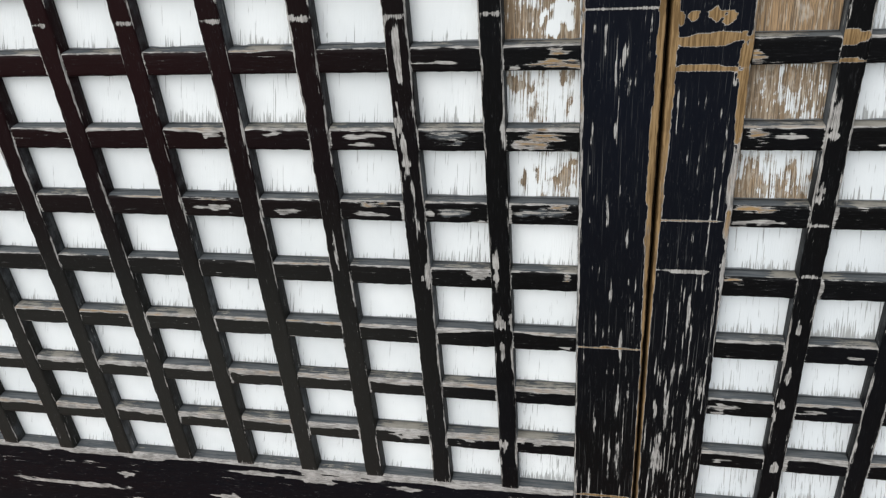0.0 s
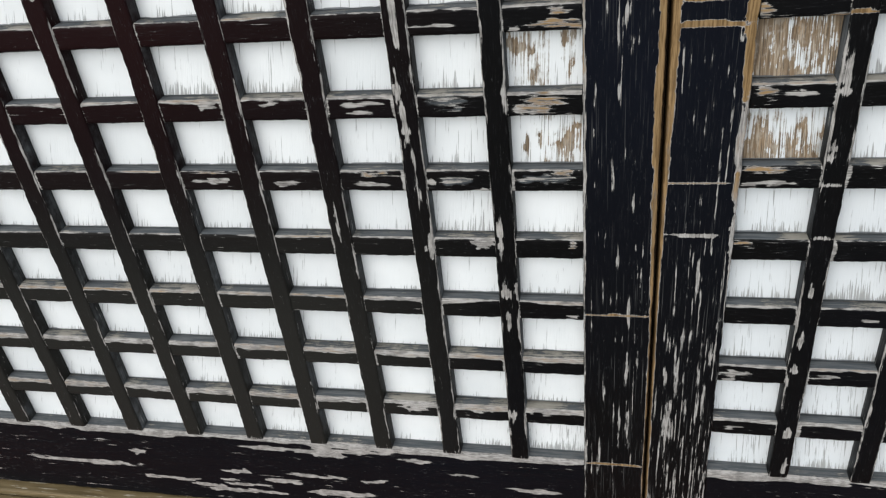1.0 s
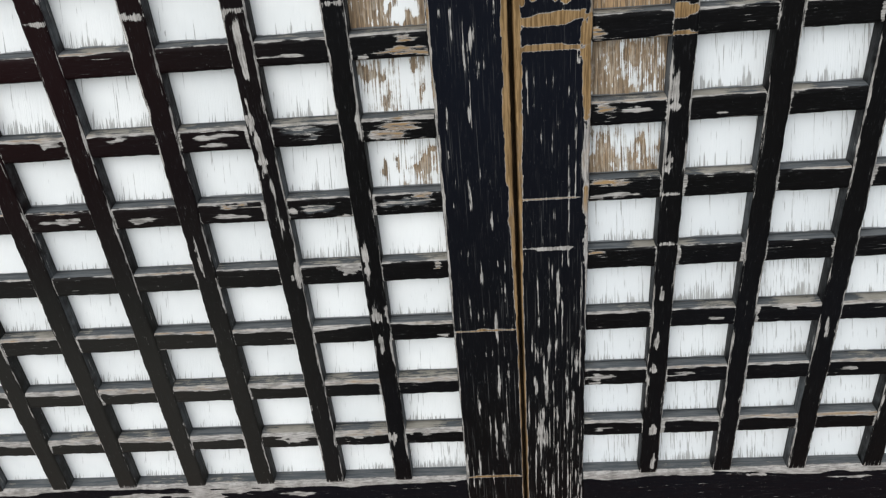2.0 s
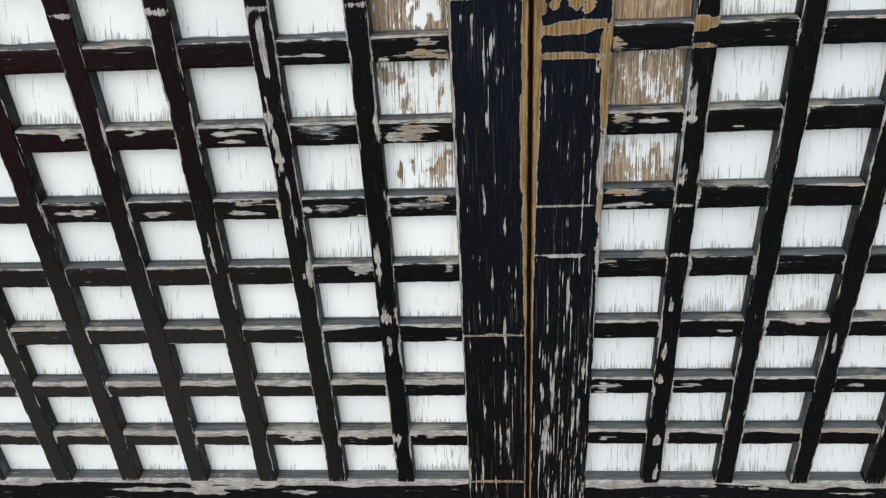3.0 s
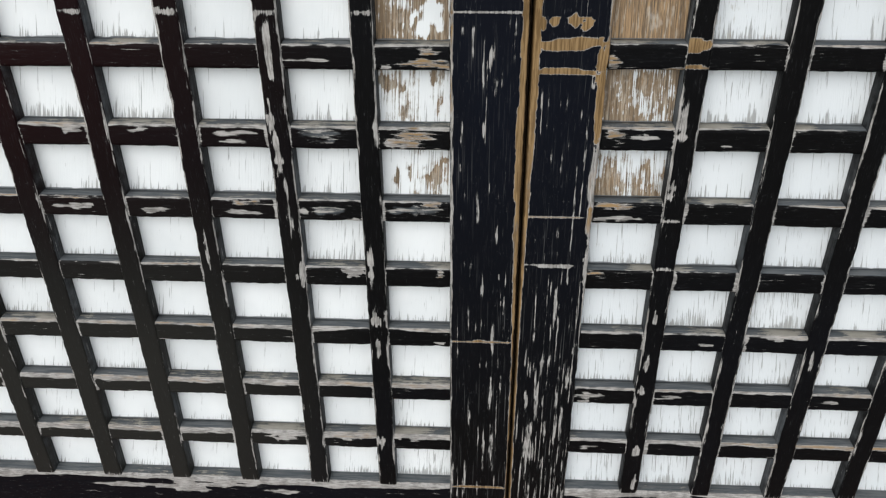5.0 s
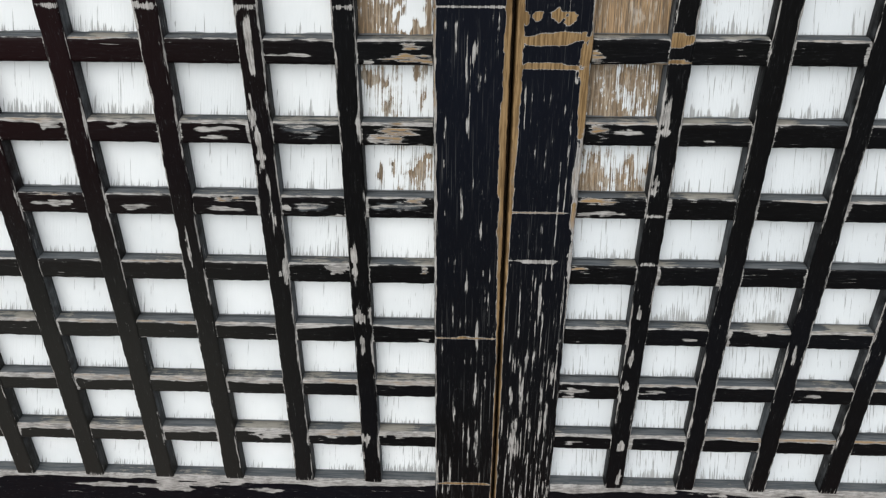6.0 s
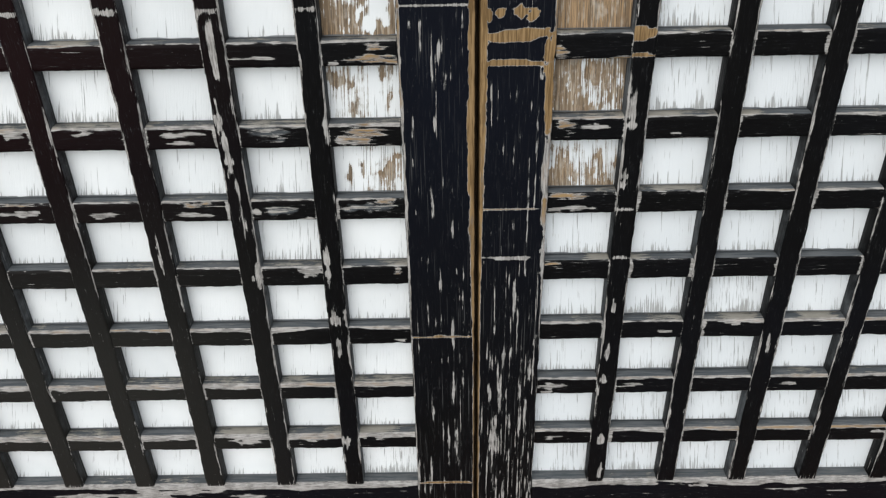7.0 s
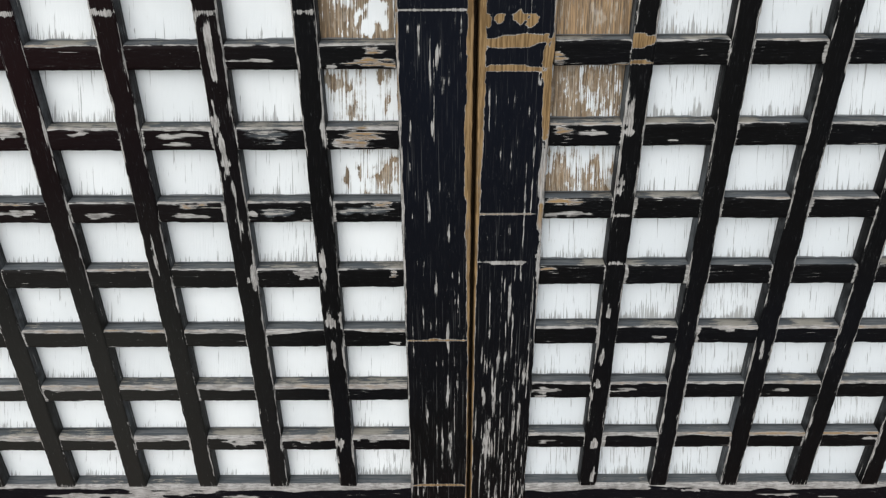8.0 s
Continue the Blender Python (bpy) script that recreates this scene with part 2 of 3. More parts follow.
def timber(name, along, lo, hi, s, y_front, y_back, seed, wearing, front_step=0.0022, corner=0.0016, ragged=0.0011):
    """A length of worn timber between lo and hi across, at the stations s. wearing(x, z, edge, side, rnd) gives its wear."""
    half, mid = (hi - lo) / 2, (hi + lo) / 2
    r = corner
    n = max(3, int((2 * half - 2 * r) / front_step))
    front = np.linspace(-half + r, half - r, n + 1)
    a = np.concatenate(([-half] * 4, [-half + 0.3 * r], front, [half - 0.3 * r], [half] * 4))
    deep = y_back - y_front
    side_y = [y_back, y_front + 0.66 * deep, y_front + 0.33 * deep, y_front + r]
    y = np.concatenate((side_y, [y_front + 0.3 * r], [y_front] * len(front), [y_front + 0.3 * r], side_y[::-1]))
    k = len(a)
    A, S = np.meshgrid(a, s)
    Y = np.tile(y, (len(s), 1))
    chip = 0.0020 + 0.0030 * field(S * 48, np.sign(A) * 3 + 9, seed + 17) + 0.0026 * np.clip(field(S * 130, np.sign(A) * 4 + 5, seed + 18) - 0.45, 0, 1)
    near = np.clip(1 - (half - np.abs(A)) / chip, 0, 1) * (Y < y_front + 1.5 * r)
    # corners rubbed away unevenly
    bite = field(S * 55, np.sign(A) * 7 + 3, seed) ** 2 * 0.7 + field(S * 240, np.sign(A) * 5, seed + 1) * 0.5
    A = A - np.sign(A) * near * bite * ragged
    Y = Y + near * bite * ragged * 0.9 + 0.0004 * (field(S * 30, A * 150, seed + 2) - 0.5) * (Y < y_front + r)
    across = A + mid
    X, Z = (across, S) if along == "z" else (S, across)
    side = np.zeros(k)
    side[:4], side[-4:] = -1, 1
    SIDE = np.tile(side, (len(s), 1))
    values = wearing(X, Z, near * (SIDE == 0), SIDE, seed)
    verts = np.stack((X, Y, Z), -1).reshape(-1, 3)
    m = len(s)
    i, j = np.meshgrid(np.arange(m - 1), np.arange(k), indexing="ij")
    p, q = i * k + j, i * k + (j + 1) % k
    quads = np.stack((p, q, q + k, p + k), -1).reshape(-1, 4)
    if along == "x":
        quads = quads[:, ::-1]
    faces = quads.tolist() + [list(range(k))[::-1], list(range((m - 1) * k, m * k))]
    return mesh_of(name, verts.tolist(), faces, BLACK_Z if along == "z" else BLACK_X, values)


def redness(x, z):
    """The lacquer turns maroon towards the outer edge of the leaf."""
    return np.clip((-x - 0.16) / 0.35, 0, 1) * np.clip((z - 0.90) / 0.24, 0, 1)


def weathered(x, z):
    """Lacquer gone dull and greyish low on the leaf, away from the meeting stiles."""
    return np.clip((-x - 0.16) / 0.22, 0, 1) * np.clip((1.04 - z) / 0.24, 0, 1)


# ---- worn places: x, z, half width, half height ----
LS_PALE = [
    (-0.054, 1.168, 0.0015, 0.02), (-0.044, 1.141, 0.0009, 0.042), (-0.037, 1.156, 0.0015, 0.013), (-0.032, 1.128, 0.0015, 0.013), (-0.064, 1.178, 0.0012, 0.008),
    (-0.043, 1.087, 0.0012, 0.014), (-0.064, 1.079, 0.0012, 0.02), (-0.065, 1.044, 0.0012, 0.007), (-0.047, 0.996, 0.0012, 0.024), (-0.036, 1.021, 0.0009, 0.012),
    (-0.064, 0.988, 0.0009, 0.007), (-0.027, 0.972, 0.0015, 0.017), (-0.041, 0.905, 0.0015, 0.024), (-0.023, 0.917, 0.0009, 0.006), (-0.055, 0.864, 0.0012, 0.021),
    (-0.028, 0.826, 0.0015, 0.042), (-0.053, 0.714, 0.0015, 0.054), (-0.028, 0.755, 0.0018, 0.039), (-0.025, 0.663, 0.0021, 0.052), (-0.035, 0.672, 0.0012, 0.062),
    (-0.073, 0.616, 0.0018, 0.045), (-0.066, 0.606, 0.0009, 0.034), (-0.057, 0.62, 0.0012, 0.05),
]
LS_LINES = [
    (-0.037, 0.831, 0.0325, 0.0012), (-0.038, 0.601, 0.034, 0.0013), (-0.045, 1.195, 0.0310, 0.0004),
]
RS_PALE = [
    (0.039, 0.882, 0.003, 0.043), (0.029, 0.804, 0.0027, 0.026), (0.013, 0.745, 0.0027, 0.03), (0.033, 0.743, 0.0027, 0.012), (0.018, 0.682, 0.0018, 0.031),
    (0.059, 0.774, 0.0027, 0.023), (0.056, 0.713, 0.0018, 0.044), (0.064, 0.823, 0.0024, 0.013), (0.018, 0.843, 0.0012, 0.018), (0.033, 0.905, 0.0009, 0.014),
    (0.043, 0.851, 0.0012, 0.025), (0.067, 0.588, 0.0024, 0.019), (0.026, 0.762, 0.0015, 0.039), (0.037, 0.812, 0.0015, 0.018), (0.01, 0.808, 0.0012, 0.022),
    (0.035, 0.97, 0.0015, 0.019), (0.064, 1.057, 0.0021, 0.023), (0.056, 1.06, 0.0012, 0.013), (0.034, 1.051, 0.0009, 0.017), (0.057, 1.128, 0.0015, 0.004),
    (0.049, 1.102, 0.0009, 0.006),
]
RS_TAN = [
    (0.033, 1.167, 0.0315, 0.004), (0.033, 1.142, 0.032, 0.0035), (0.036, 1.188, 0.009, 0.004), (0.049, 1.187, 0.006, 0.0045), (0.019, 1.188, 0.004, 0.003),
    (0.006, 1.188, 0.0035, 0.0045), (0.065, 1.111, 0.0035, 0.0335), (0.062, 1.153, 0.003, 0.018), (0.034, 0.991, 0.0315, 0.0012), (0.034, 0.933, 0.0295, 0.001),
    (0.066, 0.985, 0.0025, 0.0195), (0.068, 0.931, 0.003, 0.021),
]
LH_PALE = [
    (-0.382, 1.078, 0.0135, 0.003), (-0.286, 1.076, 0.0305, 0.002), (-0.288, 1.068, 0.014, 0.0015), (-0.472, 0.992, 0.0135, 0.003), (-0.451, 0.993, 0.0055, 0.002),
    (-0.381, 0.99, 0.016, 0.0025), (-0.288, 0.989, 0.02, 0.003), (-0.174, 0.982, 0.013, 0.003), (-0.225, 0.992, 0.004, 0.005), (-0.124, 1.067, 0.019, 0.003),
    (-0.135, 1.143, 0.0055, 0.002), (-0.206, 1.15, 0.0235, 0.0012), (-0.217, 0.929, 0.0135, 0.003), (-0.181, 0.92, 0.017, 0.0055), (-0.116, 0.684, 0.0295, 0.0055),
    (-0.197, 0.677, 0.0245, 0.003), (-0.28, 0.678, 0.017, 0.0075), (-0.38, 0.761, 0.027, 0.0035), (-0.486, 0.762, 0.03, 0.0035), (-0.086, 0.827, 0.008, 0.0025),
    (-0.445, 1.078, 0.01, 0.0025),
]
LH_TAN = [
    (-0.107, 1.075, 0.03, 0.01), (-0.097, 1.147, 0.0195, 0.0045), (-0.093, 1.158, 0.0125, 0.0025), (-0.085, 0.92, 0.0075, 0.0055), (-0.091, 1.003, 0.0145, 0.0035),
    (-0.283, 1, 0.023, 0.0035), (-0.467, 1.003, 0.022, 0.003),
]
LH_RAW = [
    (-0.199, 0.994, 0.0205, 0.007), (-0.206, 1.077, 0.0245, 0.007), (-0.113, 0.994, 0.029, 0.0065),
]
RH_TAN = [
    (0.074, 1.15, 0.0105, 0.0075), (0.082, 1.079, 0.012, 0.0075), (0.092, 1.004, 0.028, 0.003), (0.077, 0.924, 0.012, 0.006), (0.13, 1.145, 0.0155, 0.002),
]
RH_PALE = [
    (0.093, 0.99, 0.027, 0.0025), (0.112, 1.078, 0.0165, 0.0025), (0.085, 0.754, 0.015, 0.006), (0.18, 0.758, 0.0145, 0.003), (0.092, 0.676, 0.017, 0.003),
    (0.194, 0.692, 0.0235, 0.0055), (0.279, 0.69, 0.0205, 0.0035), (0.189, 1.071, 0.0055, 0.0012), (0.21, 0.833, 0.0075, 0.002), (0.283, 0.845, 0.012, 0.0025),
    (0.363, 0.756, 0.013, 0.0025), (0.488, 0.678, 0.0205, 0.0025),
]
LV_PALE = [
    (-0.243, 1.162, 0.003, 0.03), (-0.249, 1.094, 0.003, 0.017), (-0.245, 1.056, 0.0035, 0.022), (-0.235, 0.919, 0.004, 0.02), (-0.159, 0.927, 0.003, 0.027),
    (-0.158, 0.859, 0.0045, 0.014), (-0.145, 0.856, 0.0025, 0.01), (-0.157, 0.818, 0.0025, 0.018), (-0.16, 0.674, 0.003, 0.013), (-0.147, 1.08, 0.0025, 0.018),
    (-0.334, 0.942, 0.0015, 0.024), (-0.241, 0.999, 0.0015, 0.042), (-0.253, 1.187, 0.0035, 0.008), (-0.332, 1.194, 0.0075, 0.003), (-0.415, 1.193, 0.009, 0.002),
]
LV_PALE += [((lo + hi) / 2, 1.1935, 0.0105, 0.0012) for lo, hi in BARS_WEST[:6]]
RV_PALE = [
    (0.145, 1.093, 0.0035, 0.021), (0.144, 1.022, 0.0025, 0.012), (0.226, 1.152, 0.002, 0.012), (0.147, 0.87, 0.0025, 0.01), (0.146, 0.806, 0.002, 0.012),
    (0.146, 0.766, 0.0025, 0.007), (0.15, 0.674, 0.0035, 0.011), (0.153, 0.62, 0.0025, 0.012), (0.315, 1.167, 0.0025, 0.018), (0.131, 1.184, 0.0015, 0.003),
    (0.25, 0.818, 0.002, 0.006), (0.326, 0.814, 0.002, 0.016),
]
RV_PALE += [(0.1490, 0.9315, 0.0105, 0.0017), (0.1475, 0.9885, 0.0110, 0.0017)]
RV_TAN = [
    (0.146, 1.167, 0.0115, 0.005), (0.147, 1.147, 0.0095, 0.0015), (0.133, 1.168, 0.0025, 0.015), 
]
LR_PALE = [
    (-0.805, 0.527, 0.099, 0.0045), (-0.703, 0.557, 0.0115, 0.005), (-0.557, 0.531, 0.027, 0.004), (-0.571, 0.512, 0.016, 0.003), (-0.437, 0.534, 0.0465, 0.003),
    (-0.489, 0.518, 0.0305, 0.004), (-0.356, 0.531, 0.016, 0.0035), (-0.295, 0.579, 0.027, 0.0035), 
    (-0.415, 0.578, 0.029, 0.005), (-0.379, 0.588, 0.060, 0.0045), (-0.476, 0.583, 0.067, 0.0035), (-0.409, 0.502, 0.0505, 0.007), (-0.56, 0.491, 0.068, 0.0035), (-0.547, 0.505, 0.04, 0.003), (-0.672, 0.505, 0.052, 0.003),
    (-0.611, 0.497, 0.028, 0.003), (-0.135, 0.54, 0.0365, 0.004),
    (-0.229, 0.559, 0.0265, 0.003),
]
RR_PALE = [
    (0.392, 0.582, 0.032, 0.002), (0.197, 0.596, 0.0325, 0.005), (0.283, 0.589, 0.0145, 0.0025), (0.331, 0.602, 0.071, 0.0035), (0.458, 0.578, 0.0145, 0.0015),
]
LB = [
    (-0.136, 1.125, 0.008, 0.012), (-0.091, 1.128, 0.004, 0.008), (-0.085, 1.102, 0.0075, 0.017), (-0.12, 1.122, 0.003, 0.010), (-0.092, 1.027, 0.010, 0.015),
    (-0.129, 1.024, 0.003, 0.016), (-0.116, 1.029, 0.002, 0.014), (-0.082, 1.044, 0.003, 0.006),
]
LB_KEPT = [                       # islands of white paint on bare boards
    (-0.093, 1.19, 0.0065, 0.017), (-0.099, 1.175, 0.006, 0.007), (-0.11, 1.184, 0.002, 0.006), (-0.085, 1.179, 0.003, 0.006),
]
LB_GREY = [
    (-0.112, 1.086, 0.030, 0.003), (-0.124, 1.106, 0.005, 0.014), (-0.197, 1.17, 0.0055, 0.0075), (-0.225, 1.102, 0.004, 0.017), (-0.13, 0.616, 0.007, 0.01), (-0.114, 1.085, 0.032, 0.0035), (-0.314, 1.174, 0.0025, 0.005),
]
RB = [
    (0.073, 1.02, 0.006, 0.014), (0.087, 1.017, 0.006, 0.010),
]
RB_GREY = [
    (0.191, 1.178, 0.0275, 0.0065), (0.279, 1.174, 0.0275, 0.004), (0.205, 1.09, 0.0265, 0.004), (0.083, 0.932, 0.0045, 0.007), (0.367, 1.093, 0.018, 0.003),
    (0.395, 1.02, 0.011, 0.004),
]


# ---- the wear of each kind of timber ----
def upright_wear(pale, tan, edge_level):
    def wearing(x, z, edge, side, rnd):
        g = field(z * 26, np.sign(edge) * 2 + x * 300, rnd + 3)
        rim = edge * np.clip(edge_level + 1.3 * (g - 0.5), 0, 1) * (1 - 0.45 * weathered(x, z))
        p, t = spots(x, z, pale), spots(x, z, tan, 0.3)
        foot = np.clip((RAIL_TOP + 0.012 - z) / 0.016, 0, 1) * (0.2 + 0.45 * field(x * 60, z * 60, rnd + 5))
        wear = np.maximum.reduce([0.05 + 0 * x, 0.68 * p, 0.8 * t, rim, foot])
        dust = np.where(side != 0, 0.38 + 0.45 * (field(z * 7, side + 0.5, rnd + 8) - 0.5), 0.0)
        wear = np.where(side != 0, 0.05 + 0.2 * field(z * 40, side + 9, rnd) * (field(z * 9, side, rnd) > 0.6), wear)
        return {"wear": wear, "bare": t, "dust": dust, "red": redness(x, z), "dull": weathered(x, z), "calm": np.maximum.reduce([t, 0.40 * np.clip(3 * p, 0, 1), 0.2 * np.clip(2 * rim, 0, 1)])}
    return wearing


def level_wear(pale, tan, band, z_top, bars, raw=()):
    def wearing(x, z, edge, side, rnd):
        top = np.clip(1 - (z_top - z) / 0.011, 0, 1)
        wave = field(x * 22, 0.5, rnd + 4) * 0.6 + field(x * 75, 0.5, rnd + 6) * 0.4
        reach = band * (0.35 + 1.3 * wave) + 0.006 * np.clip(field(x * 13, 9.5, rnd) - 0.55, 0, 1)
        lip = np.clip((reach - (z_top - z)) / 0.0028 + 0.5, 0, 1)
        low = edge * (z < z_top - 0.015) * np.clip(0.25 + 0.6 * (field(x * 30, 3.5, rnd) - 0.5), 0, 1)
        p, t = spots(x, z, pale, 0.55, "x"), spots(x, z, tan, 0.7, "x")
        wear = np.maximum.reduce([0.05 + 0 * x, 0.68 * p, 0.60 * t, 0.82 * lip, low, 0.5 * edge * (z > z_top - 0.006)])
        # paint rubbed off where the bars cross
        mids = np.array([(lo + hi) / 2 for lo, hi in bars])
        near = np.argmin(np.abs(x[..., None] - mids), -1)
        off = x - mids[near]
        gap = np.abs(off) - np.array([(hi - lo) / 2 for lo, hi in bars])[near]
        rub = 0.010 * np.clip(field(near * 2.7 + 0.3, np.sign(off) * 3.0, rnd + 21) - 0.66, 0, 1) * (0.3 + 1.4 * field(z * 130 + 0.2 * rnd, 0.5, rnd + 22))
        tab = np.clip((rub - gap) / 0.0012 + 0.3, 0, 1) * (gap > -0.004)
        wear = np.maximum(wear, 0.75 * tab)
        bald = spots(x, z, raw, 0.8, "x")
        wear = np.maximum(wear, 0.47 * bald)
        over = side > 0
        wear = np.where(over, 0.18 + 0.56 * field(x * 24, 1.5, rnd + 11) * np.clip(1.6 * field(x * 7, 2.5, rnd), 0, 1), wear)
        wear = np.where(side < 0, 0.05, wear)
        dust = np.where(over, 0.9, np.where(side < 0, 0.1, np.maximum(0.30 * top * wave, 0.55 * bald)))
        bare = np.maximum(0.62 * t, np.where(over, 0.05 + 0.25 * field(x * 20, 7.5, rnd), (0.15 + 0.5 * field(x * 11, 5.5, rnd)) * lip))
        return {"wear": wear, "bare": bare, "dust": dust, "red": redness(x, z), "dull": weathered(x, z), "calm": np.maximum.reduce([0.8 * np.clip(2 * lip, 0, 1), 0.55 * np.clip(3 * p, 0, 1), 0.8 * np.clip(3 * tab, 0, 1), np.where(over, 0.12, 0.0)])}
    return wearing


def stile_wear(pale, tan, strip_side, strip_x, strip_low, busy):
    def wearing(x, z, edge, side, rnd):
        p, t = spots(x, z, pale, 1.0), spots(x, z, tan, 0.35, "x")
        gap = np.abs(x - strip_x)
        width = 0.0045 + 0.0035 * field(z * 60, 0.5, rnd) + 0.002 * field(z * 300, 1.5, rnd)
        width = width * np.clip((z - strip_low) / 0.35 + 0.3, 0.3, 1)
        strip = np.clip((width - gap) / 0.0016 + 0.5, 0, 1)
        far = np.abs(x - strip_x)
        fray = np.clip((z - 0.80) / 0.2, 0, 1) * (0.002 + 0.011 * np.clip(field(z * 38, 6.5, rnd) - 0.35, 0, 1) + 0.0025 * field(z * 190, 8.5, rnd))
        fray = fray if strip_side < 0 else fray * 0.25
        strip_out = np.clip((fray - (0.0695 - far)) / 0.0016 + 0.5, 0, 1) * (side == 0)
        low = np.clip((0.95 - z) / 0.25, 0, 1)
        lines = np.clip(0.6 * field(x * 800, z * 9, rnd + 2) + 0.4 * field(x * 420, z * 30, rnd + 9) - 0.46, 0, 1) * busy * (0.12 + 0.88 * low)
        hairs = 0 * x
        for i in range(9):                                    # long scratches down the grain, broken here and there
            hx = strip_x - strip_side * (0.010 + 0.0064 * i + 0.003 * field(i * 5.5, 0.5, rnd + 31))
            hx = hx + 0.0016 * (field(z * 6, i * 3.5, rnd + 32) - 0.5)
            thick = 0.0022 * np.clip(field(z * 17, i * 4.5, rnd + 33) + 0.5 * field(z * 70, i * 2.5, rnd + 34) - 0.68, 0, 1)
            hairs = np.maximum(hairs, np.clip((thick - np.abs(x - hx)) / 0.0010 + 0.35, 0, 1) * (thick > 0))
        lines = np.maximum(lines, (0.40 if strip_side > 0 else 0.5) * hairs)
        rim = edge * np.clip(0.45 + 0.6 * (field(z * 22, 4.5, rnd) - 0.5), 0, 1)
        wear = np.maximum.reduce([0.05 + lines, 0.62 * p, 0.8 * t, 0.95 * strip, 0.75 * strip_out, rim])
        fresh = np.clip((z - strip_low) / 0.25, 0.75, 1)
        bare = np.maximum(np.where(z > 0.9, 0.25 if strip_side > 0 else 1.0, 2.6) * t * np.clip((z - 0.95) / 0.12 + 0.3, 0.3, 1), strip * fresh)
        bare = np.maximum(bare, strip_out * (0.2 + 0.8 * field(z * 33, 2.5, rnd)) * np.clip((z - 0.97) / 0.14, 0.25, 1))
        inner = side == strip_side
        wear = np.where(side != 0, np.where(inner, 0.9, 0.1), wear)
        bare = np.where(inner, 0.95, bare)
        return {"wear": wear, "bare": bare, "dust": np.where((side != 0) & ~inner, 0.4, 0.0), "red": 0 * x, "calm": np.maximum.reduce([t > 0, 0.7 * strip, 0.35 * np.clip(3 * p, 0, 1)]), "worked": 0.55 + 0.45 * low, "sky_tint": 0.7 * np.clip((z - 0.70) / 0.35, 0, 1)}
    return wearing


def rail_wear(pale, z_top):
    def wearing(x, z, edge, side, rnd):
        wave = field(x * 9, 0.5, rnd + 4) * 0.65 + field(x * 40, 0.5, rnd + 6) * 0.35
        lip = np.clip((0.004 + 0.020 * (wave - 0.25) - (z_top - z)) / 0.003 + 0.5, 0, 1)
        p = spots(x, z, pale, 0.5, "x")
        lines = np.clip(field(x * 4, z * 300, rnd + 2) - 0.72, 0, 1) * 1.0
        frayed = np.clip((0.503 - z) / 0.03, 0, 1) * np.clip(field(x * 5, z * 330, rnd + 12) + 0.5 * field(x * 2.2, 0.5, rnd + 13) - 0.84, 0, 1) * 1.3
        lines = np.maximum(lines, frayed)
        wear = np.maximum.reduce([0.07 + lines, 0.66 * p, lip])
        over = side > 0
        wear = np.where(over, 0.18 + 0.34 * field(x * 12, 1.5, rnd + 11), wear)
        bare = np.where(over, 0.30 + 0.35 * field(x * 9, 7.5, rnd), 0.1 * lip)
        return {"wear": wear, "bare": bare, "dust": np.where(over, 0.8, 0.0), "red": 0 * x, "calm": np.maximum(0.8 * np.clip(2 * lip, 0, 1), 0.85 * np.clip(3 * p, 0, 1)), "sky_tint": 0.35 + 0 * x}
    return wearing


